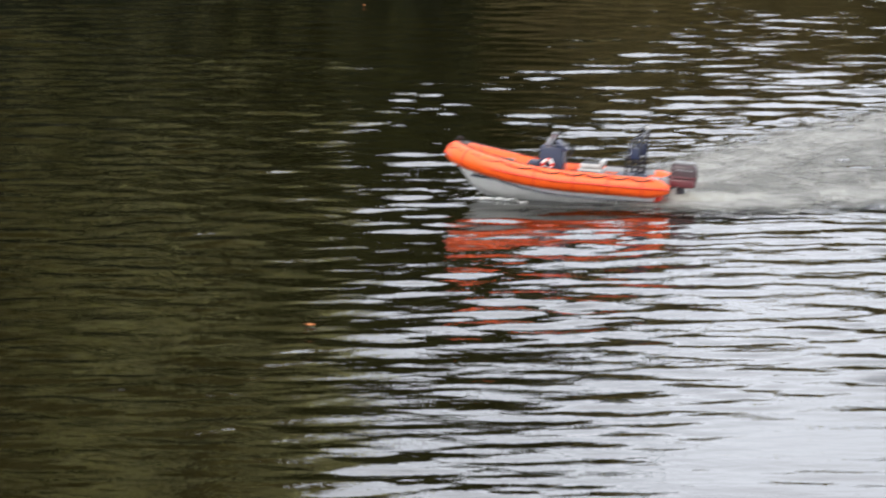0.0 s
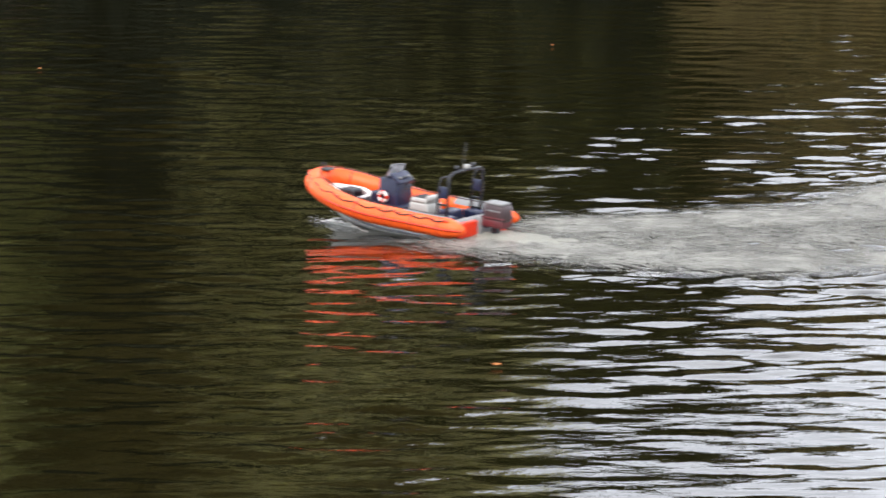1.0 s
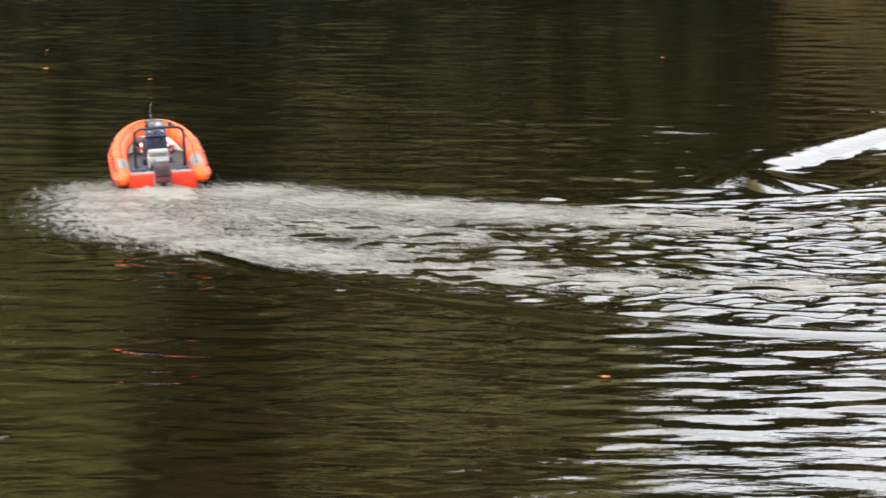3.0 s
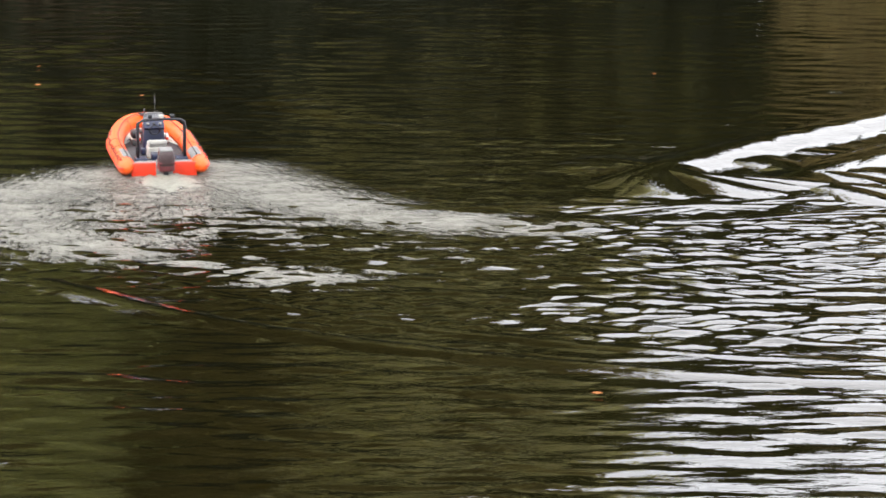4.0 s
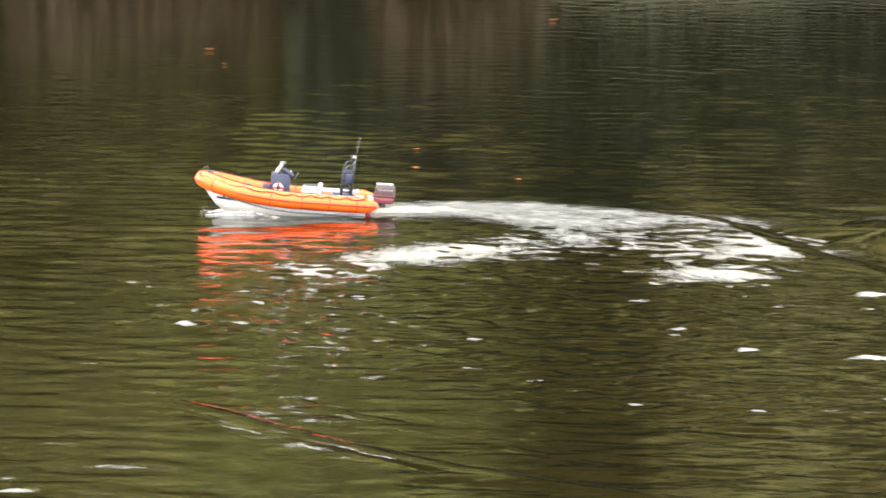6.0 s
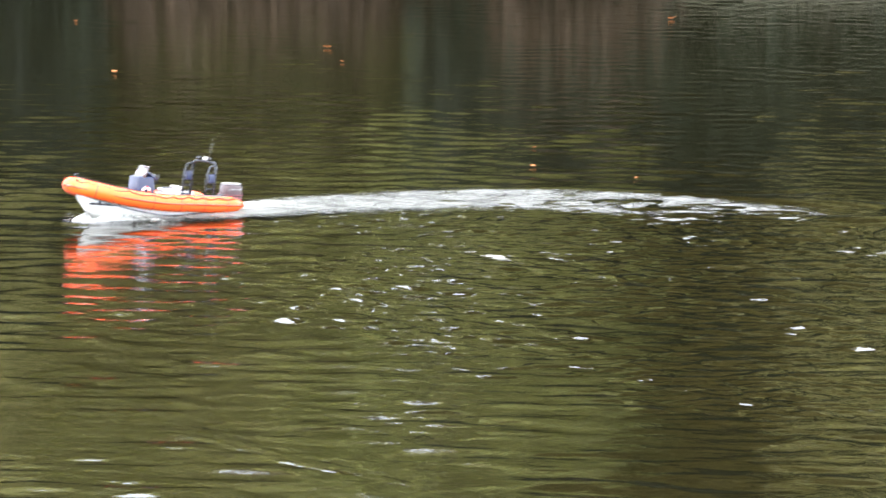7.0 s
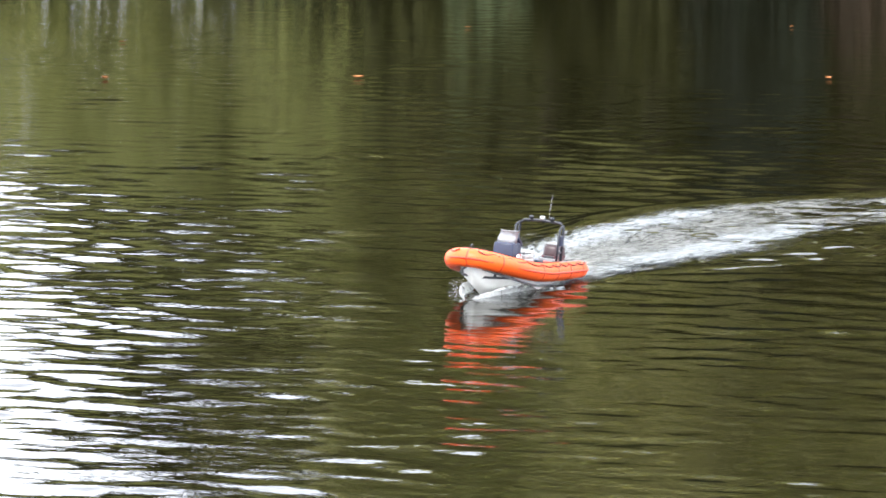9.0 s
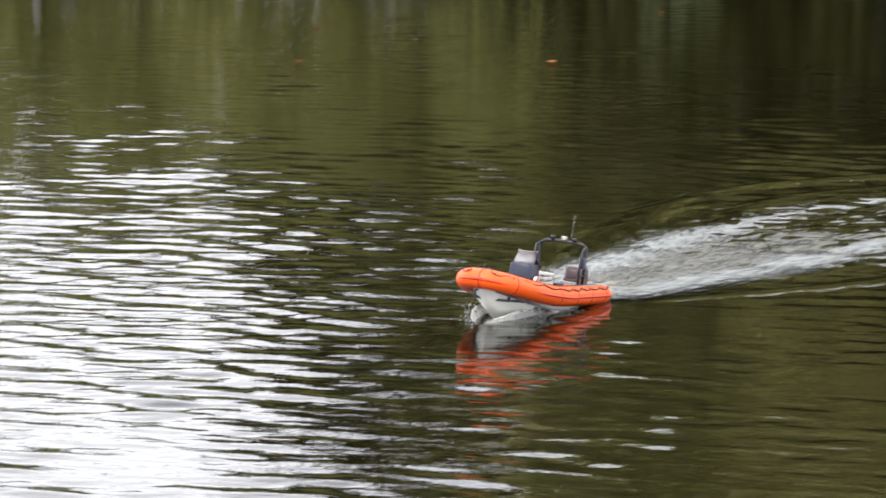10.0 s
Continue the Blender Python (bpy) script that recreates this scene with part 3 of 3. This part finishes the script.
    for s in (1, -1):
        part("arch_post", tube([(-0.268, s * 0.106, 0.075), (-0.276, s * 0.106, 0.22), (-0.290, s * 0.106, 0.262), (-0.324, s * 0.104, 0.272)], 0.005, 7), BLACK, arch)
        for z in (0.115, 0.155, 0.195, 0.225):
            part("rung", tube([(-0.268 - 0.055 * (z - 0.075), s * 0.106, z), (-0.318, s * 0.106, z)], 0.004, 6), BLACK, arch)
        part("arch_locker", box((0.036, 0.014, 0.045), (-0.302, s * 0.106, 0.205), 0.004), NAVY, arch)
        part("deck_light", tube([(-0.318, s * 0.05, 0.289), (-0.318, s * 0.05, 0.305)], 0.010, 10), BLACK, arch)
    part("mast_light", box((0.018, 0.022, 0.016), (-0.327, 0, 0.298), 0.004), PALE, arch)
    part("antenna", tube([(-0.327, 0.03, 0.285), (-0.345, 0.03, 0.40)], [0.0012, 0.0007], 5), GREY, arch)
    # outboard motor
    motor = part("outboard_motor", box((0.106, 0.074, 0.068), (-0.487, 0, 0.140), 0.016, taper=0.90), MOTOR, b, "dark grey outboard motor cowling")
    part("cowling_skirt", box((0.100, 0.070, 0.035), (-0.483, 0, 0.100), 0.008), MAROON, motor, "maroon lower cowling")
    part("cowling_stripe", box((0.107, 0.0735, 0.007), (-0.485, 0, 0.122), 0.002), MAROON, motor)
    part("cowling_top", box((0.085, 0.058, 0.010), (-0.485, 0, 0.176), 0.004), GREY, motor)
    for s in (1, -1):
        for i, w in enumerate((0.012, 0.009, 0.014, 0.010)):
            part("letter_bar", box((w, 0.0015, 0.007), (-0.516 + i * 0.018, s * 0.0362, 0.150), 0), GREY, motor)
    part("drive_leg", box((0.032, 0.022, 0.13), (-0.478, 0, 0.030), 0.006), BLACK, motor)
    part("cavitation_plate", box((0.075, 0.045, 0.005), (-0.488, 0, -0.005), 0.001), BLACK, motor)
    part("clamp", box((0.030, 0.050, 0.050), (-0.440, 0, 0.100), 0.005), BLACK, motor)
    return b


boat = build_boat()

# seconds, place, heading, lean to port
COURSE = [(0, 0.962, 16.700, 169, 3), (0.5, 0.261, 16.762, 156, 2), (1, -0.385, 16.962, 142, -2), (1.5, -0.931, 17.280, 137, -3), (2, -1.390, 17.655, 122, -4), (2.5, -1.729, 18.061, 110, -4),
          (3, -1.961, 18.764, 99, -3), (3.2, -1.999, 18.925, 95, -3), (4.3, -2.075, 20.220, 110, 0), (4.5, -2.135, 20.600, 117, 0), (5, -2.437, 20.771, 135, 0), (5.5, -2.883, 21.121, 157, -1),
          (6, -3.393, 21.012, 189, 0), (6.2, -3.627, 20.949, 192, 0), (7.3, -4.877, 20.220, 237, 0), (7.5, -5.013, 19.882, 244, -1), (8, -5.214, 19.190, 260, 0), (8.5, -5.416, 18.643, 263, -1),
          (9, -5.523, 17.827, 263, -3), (9.5, -5.698, 17.184, 264, -3), (10, -5.856, 16.489, 264, -4)]


def heading_at(t):
    return float(np.interp(t, [r[0] for r in TRACK], [r[3] for r in TRACK]))


# the way by which it came before the start
TRACK = [(-2.6, 4.20, 19.4, 214), (-1.4, 2.55, 17.85, 210), (-0.6, 1.62, 17.02, 197)] + [r[:4] for r in COURSE]


def track_at(t):
    """Place and heading of the boat on its smooth course."""
    ts = [r[0] for r in TRACK]
    x = y = w = 0.0
    for d in (-0.24, -0.16, -0.08, 0.0, 0.08, 0.16, 0.24):
        u = min(max(t + d, -2.6), 10.0)
        k = 1.0 - abs(d) * 2
        x += k * np.interp(u, ts, [r[1] for r in TRACK])
        y += k * np.interp(u, ts, [r[2] for r in TRACK])
        w += k
    return x / w, y / w, heading_at(t)


# ---- wake ----
def foam_patch(seed, long, wide, high, mat):
    """A low mound of churned water with a ragged rim that dips under the surface."""
    bm, rows = bmesh.new(), []
    n, m = 22, 16
    for i in range(n + 1):
        row = []
        for j in range(m + 1):
            u, v = 2 * i / n - 1, 2 * j / m - 1
            r = math.hypot(u, v)
            p = Vector((u * long / 2, v * wide / 2, seed * 3.7))
            rag = noise.noise(p * 9) * 0.25
            lump = noise.noise(p * 14) * 0.5 + noise.noise(p * 34) * 0.35
            z = high * (1.0 - 0.25 * r * r) + 0.006 * lump + 0.003 * rag
            row.append(bm.verts.new((p.x, p.y, max(z, -0.03))))
        rows.append(row)
    for a, b in zip(rows, rows[1:]):
        for k in range(m):
            bm.faces.new((a[k], b[k], b[k + 1], a[k + 1]))
    me = bpy.data.meshes.new("wake_foam")
    bm.normal_update()
    bm.to_mesh(me)
    bm.free()
    me.polygons.foreach_set("use_smooth", [True] * len(me.polygons))
    me.materials.append(mat)
    return me


def swell_mesh(seed, long, high, wide=1.0):
    """A train of three smooth crests, the tallest outermost (+y), which melt into the surface at their ends."""
    bm, rows = bmesh.new(), []
    across = np.linspace(-0.95, 0.22, 58) * wide
    for i in range(25):
        u = 2 * i / 24 - 1
        fade = math.cos(u * math.pi / 2) ** 0.8
        row = []
        for y in across:
            z = -0.006
            for centre, tall, half in ((0.0, 1.0, 0.21), (-0.40, 0.66, 0.20), (-0.76, 0.45, 0.18)):
                d = abs(y - centre * wide) / (half * wide)
                if d < 1:
                    z += tall * (high + 0.006) * fade * math.cos(d * math.pi / 2) ** 2
            p = Vector((u * long / 2, y - 0.05 * long * u * u, seed * 5.0))
            z += 0.0035 * noise.noise(Vector((p.x * 3, p.y * 7, p.z))) + 0.0016 * noise.noise(Vector((p.x * 8, p.y * 18, p.z)))
            row.append(bm.verts.new((p.x, p.y, z)))
        rows.append(row)
    for a, b in zip(rows, rows[1:]):
        for k in range(len(across) - 1):
            bm.faces.new((a[k], b[k], b[k + 1], a[k + 1]))
    me = bpy.data.meshes.new("wake_swell")
    bm.normal_update()
    bm.to_mesh(me)
    bm.free()
    me.polygons.foreach_set("use_smooth", [True] * len(me.polygons))
    me.materials.append(WATER)
    return me


def chop_patch(seed):
    """A round patch of short steep ripples that sinks below the surface at its rim."""
    rng = np.random.RandomState(40 + seed)
    parts = []
    for k in range(26):
        wave, turn = 0.10 * 3.2 ** rng.rand(), rng.normal(0, 0.7)
        parts.append((math.sin(turn) * math.tau / wave, math.cos(turn) * math.tau / wave, 0.030 * wave / math.tau, rng.rand() * math.tau))

    def height(x, y):
        r = np.sqrt((x / 0.85) ** 2 + (y / 0.85) ** 2)
        r = r * (1 + 0.14 * np.sin(5 * np.arctan2(y, x) + seed))
        f = np.clip(1 - r, 0, 1)
        z = np.zeros_like(x)
        for kx, ky, a, ph in parts:
            z += a * np.sin(kx * x + ky * y + ph)
        return z * np.clip(f * 2.2, 0, 1) - 0.016 * np.clip(1 - f * 1.6, 0, 1) ** 1.5

    ob = grid_object("wake_chop", np.linspace(-0.85, 0.85, 60), np.linspace(-0.85, 0.85, 68), height, WATER)
    me = ob.data
    bpy.data.objects.remove(ob)
    return me


CHOPS = [chop_patch(s) for s in range(6)]
FOAMS = [foam_patch(s, 0.78, 0.88, 0.014, THIN_FOAM) for s in range(6)]
SIDES = [foam_patch(10 + s, 0.78, 0.84, 0.018, FOAM) for s in range(6)]
WHITES = [foam_patch(30 + s, 0.78, 0.46, 0.017, WHITE_FOAM) for s in range(6)]
TRAILS = [foam_patch(20 + s, 0.78, 0.46, 0.017, TRAIL_FOAM) for s in range(6)]
SWELLS = [swell_mesh(s, 1.7, 0.015) for s in range(5)]
HIGH_SWELLS = [swell_mesh(8 + s, 1.9, 0.046, 1.6) for s in range(5)]
wakes = []          # object, time at which the stern passes, lane across the wake, kind, twist, how fast it settles


def build_wake():
    rng = np.random.RandomState(5)
    for te in np.arange(-2.4, 9.95, 0.2):
        for lane in (-1.0, -0.5, 0.0, 0.5, 1.0):
            me = (WHITES if te > 7.3 and abs(lane) == 1 else TRAILS if te > 4.4 else SIDES if abs(lane) == 1 else FOAMS)[int(rng.randint(6))]
            ob = tagged(new("wake_foam", me), "grey churned water in the boat's wake", "wake", "wake behind the boat")
            wakes.append((ob, te + rng.uniform(-0.05, 0.05), lane, "foam", rng.uniform(-8, 8), rng.uniform(0.55, 1.5)))
        # inside the tight turn to port no swell runs out
        for lane in ((-1,) if 1.7 < te < 8.3 else (1, -1)):
            high = lane < 0 and te < 0.4
            ob = tagged(new("wake_swell", (HIGH_SWELLS if high else SWELLS)[int(rng.randint(5))]), "smooth dark swell spreading from the boat", "wave", "swells behind the boat")
            wakes.append((ob, te, lane, "swell", 0.0, 2.0 if high else 1.0))
    for te in np.arange(-2.4, 9.0, 0.3):
        for lane in (-1.0, 0.0, 1.0):
            ob = tagged(new("wake_chop", CHOPS[int(rng.randint(6))]), "choppy dark water stirred up by the passing boat", "wake", "chop behind the boat")
            wakes.append((ob, te + rng.uniform(-0.1, 0.1), lane + rng.uniform(-0.2, 0.2), "chop", rng.uniform(-25, 25), rng.uniform(0.7, 1.4)))


build_wake()


def crest_mesh(side):
    """The bow wave of one side: a thin curling sheet from the stem back along the hull."""
    bm, rows = bmesh.new(), []
    for i in range(25):
        f = i / 24
        x, y = 0.41 - 0.64 * f, side * (0.016 + 0.165 * f ** 0.62)
        h = 0.056 * math.sin(math.pi * min(1, f * 1.15 + 0.13)) ** 1.2 * (1 - f * 0.7)
        row = []
        for j in range(9):
            v = j / 8
            p = Vector((x, y, 0)) * 30
            z = -0.02 + (h + 0.02) * math.sin(v * math.pi * 0.62) + (0.016 * noise.noise(p * 0.8 + Vector((0, 0, v * 4))) + 0.010 * noise.noise(p * 2.3)) * v
            row.append(bm.verts.new((x - 0.02 * v + 0.006 * noise.noise(p * 2), y + side * (0.075 * (v - 0.45)) * (0.4 + f), z)))
        rows.append(row)
    for a, b in zip(rows, rows[1:]):
        for k in range(8):
            bm.faces.new((a[k], b[k], b[k + 1], a[k + 1]))
    bmesh.ops.solidify(bm, geom=bm.faces[:], thickness=0.008)
    return bm


def build_bow_wave():
    b = thing("bow_wave", "white curling bow wave against the hull", "wave")
    for s in (1, -1):
        part("crest", crest_mesh(s), SPRAY, b)
    rng = np.random.RandomState(8)
    bm = bmesh.new()
    for _ in range(240):
        f = rng.rand() ** 1.6
        s = rng.choice((-1, 1))
        p = Vector((0.40 - 0.45 * f + rng.normal(0, 0.015), s * (0.05 + 0.22 * f + rng.normal(0, 0.015)), abs(rng.normal(0.012, 0.018))))
        r = rng.uniform(0.0008, 0.0023)
        vs = bmesh.ops.create_icosphere(bm, subdivisions=1, radius=r)["verts"]
        for v in vs:
            v.co = Vector((v.co.x * 1.6, v.co.y, v.co.z * 0.7)) + p
    tagged(part("spray_drops", bm, SPRAY, b), kind="stuff")
    return b


bow_wave = build_bow_wave()


def build_prop_wash():
    """The rooster tail right behind the motor."""
    b = thing("prop_wash", "grey boiling water behind the outboard motor", "wake")
    bm = bmesh.new()
    rows = []
    for i in range(25):
        row = []
        for j in range(17):
            f, v = i / 24, 2 * j / 16 - 1
            x, y = -0.42 - 0.62 * f, v * (0.19 + 0.07 * f)
            p = Vector((x, y, 0))
            z = 0.030 * (1 - f * 0.6) * (1 - v * v) + 0.012 * noise.noise(p * 22) + 0.010 * noise.noise(p * 50) - 0.012 * abs(v) ** 3 - 0.02 * f ** 4 - (0.012 if f < 0.02 else 0)
            row.append(bm.verts.new((x, y, z)))
        rows.append(row)
    for a, c in zip(rows, rows[1:]):
        for k in range(16):
            bm.faces.new((a[k], a[k + 1], c[k + 1], c[k]))
    part("wash", bm, WASH, b)
    return b


prop_wash = build_prop_wash()


# ---- floating leaves ----
def floating_leaf(seed, size):
    """A curled dead leaf with a pointed tip and a stalk."""
    rng = np.random.RandomState(seed)
    bm, rows = bmesh.new(), []
    for i in range(9):
        f = i / 8
        w = 0.32 * math.sin(math.pi * f ** 0.8) * (1 + 0.2 * math.sin(i * 2.3))
        rows.append([bm.verts.new(((f - 0.5) * size, v * w * size, size * (0.05 + 0.16 * abs(v) ** 2 + 0.2 * (f - 0.5) ** 2))) for v in (-1, -0.5, 0, 0.5, 1)])
    for a, b in zip(rows, rows[1:]):
        for k in range(4):
            bm.faces.new((a[k], b[k], b[k + 1], a[k + 1]))
    tube([(-0.5 * size, 0, size * 0.15), (-0.75 * size, 0.05 * size, size * 0.3)], size * 0.02, 4, bm=bm)
    return mesh_object("floating_leaf", bm, LEAF["fallen"])


def build_leaves():
    spots = ((0.0, 13.89, 0.045), (0.30, 23.78, 0.05), (-5.52, 30.8, 0.09), (-3.34, 33.98, 0.09), (-6.56, 28.5, 0.085), (-9.6, 27.6, 0.09),
             (-11.2, 27.0, 0.10), (-10.3, 32.2, 0.06), (-3.13, 24.05, 0.05), (-3.01, 23.09, 0.05), (-2.4, 22.6, 0.04), (-5.2, 29.6, 0.06), (-12.3, 30.0, 0.06), (-7.9, 33.0, 0.07))
    for i, (x, y, s) in enumerate(spots):
        ob = floating_leaf(i, s * 0.75)
        ob.location, ob.rotation_euler = (x, y, 0.004), (radians(8), 0, radians(i * 77))
        tagged(ob, "fallen orange brown leaf floating on the pond", "leaf", "floating leaves")


build_leaves()


# ---- what moves ----
def trim(t):
    """Degrees by which the bow rides up."""
    return float(np.interp(t, [0, 5.5, 7.3, 8.0, 8.5, 9.0, 10], [3.6, 3.6, 5.2, 3.0, 3.6, 4.6, 5.6]))


def boat_pose(t, x, y, turn, lean):
    return Matrix.Translation((x, y, -0.003 * (trim(t) - 3.6))) @ Matrix.Rotation(radians(turn), 4, "Z") @ Matrix.Rotation(radians(-trim(t)), 4, "Y") @ Matrix.Rotation(radians(lean), 4, "X")


def swell_place(te, lane, run):
    """A point of the wave front that left the boat at te on one side, after run seconds."""
    x, y = track_at(te)[:2]
    p, q = track_at(te - 0.25), track_at(te + 0.25)
    d = Vector((q[0] - p[0], q[1] - p[1], 0)).normalized()
    speed = 0.62 if lane > 0 else float(np.interp(te, [0.8, 2.0], [0.54, 0.55]))
    out = lane * (0.22 + speed * run)
    return Vector((x, y, 0)) - d * 0.30 + Vector((-d.y, d.x, 0)) * out


def foam_pose(te, lane, kind, age, twist, settle):
    """Where a piece of the wake lies at an age after the stern has passed."""
    x, y, h = track_at(te)
    a = radians(h)
    fx, fy = math.cos(a), math.sin(a)
    lx, ly = -fy, fx
    run = max(0.0, age)
    if kind == "foam":
        spread = float(np.interp(te, [4.0, 5.0, 7.2, 8.4], [1.0, 0.40, 0.40, 0.55]))
        skid = float(np.interp(te, [3.6, 4.6, 7.0, 8.2], [0.0, 0.65, 0.65, 0.14]))
        out = lane * spread * (0.15 + 0.80 * (1 - math.exp(-run / 1.0))) - skid * (1 - math.exp(-run / 0.8))
        back = 0.33
        sink = settle * (0.0026 if abs(lane) == 1 else 0.0034) * (1.8 if 4.4 < te < 6.6 else 1.0)
        z = -0.10 if age < 0 else -sink * run - 0.0012 * run * run
        return pose(x - fx * back + lx * out, y - fy * back + ly * out, max(z, -0.10), 0, 0, h - lane * 16 + twist)
    if kind == "chop":
        spread = float(np.interp(te, [4.0, 5.0, 7.2, 8.4], [1.0, 0.6, 0.6, 0.5]))
        out = lane * spread * (0.2 + 1.15 * (1 - math.exp(-run / 1.6)))
        z = -0.10 if age < 0 else 0.005 - 0.014 * max(0.0, 1 - run / 0.9) - 0.0010 * settle * max(0.0, run - 1.0)
        return pose(x - fx * 0.5 + lx * out, y - fy * 0.5 + ly * out, z, 0, 0, 0.35 * (h - 180) + twist)
    # a swell lies along its own front, with its tallest crest outwards
    p = swell_place(te, lane, run)
    ahead, behind = swell_place(te + 0.15, lane, max(0.0, run - 0.15)), swell_place(te - 0.15, lane, run + 0.15)
    d = ahead - behind if lane > 0 else behind - ahead
    if settle > 1:
        z = -0.046 * min(1.0, max(0.0, 1 - (run - 2.8) / 1.4))
    else:
        z = -0.014 * max(0.0, 1 - run / 1.4) - 0.0008 * run
    z = -0.10 if age < 0 else z - 0.006 * max(0.0, run - (6.0 if lane < 0 else 4.2))
    return pose(p.x, p.y, z, 0, 0, math.degrees(math.atan2(d.y, d.x)))


def motions():
    walk(boat, [(t, boat_pose(t, x, y, h, lean)) for t, x, y, h, lean in COURSE])
    walk(prop_wash, [(t, pose(x, y, 0.0, 0, 0, h)) for t, x, y, h, lean in COURSE])
    walk(bow_wave, [(t, pose(x, y, float(np.interp(t, [0, 0.5, 1.5, 3, 4.5, 6, 7.5], [-0.034, -0.030, -0.014, -0.012, -0.020, -0.022, -0.008])), 0, 0, h)) for t, x, y, h, lean in COURSE])
    walk(water, [(0.0, pose(0, 0, 0)), (10.0, pose(0.5, -1.6, 0))])
    for ob, te, lane, kind, twist, settle in wakes:
        times = sorted({0.0, 10.0} | {round(te + a, 2) for a in (-0.15, 0.05, 0.5, 1.2, 2.2, 3.5, 5.5) if 0.02 < te + a < 9.98})
        rows = []
        for t in times:
            age = t - te
            rows.append((t, foam_pose(te, lane, kind, -1.0 if age < -0.02 else max(age, 0.0), twist, settle)))
        walk(ob, rows)


motions()
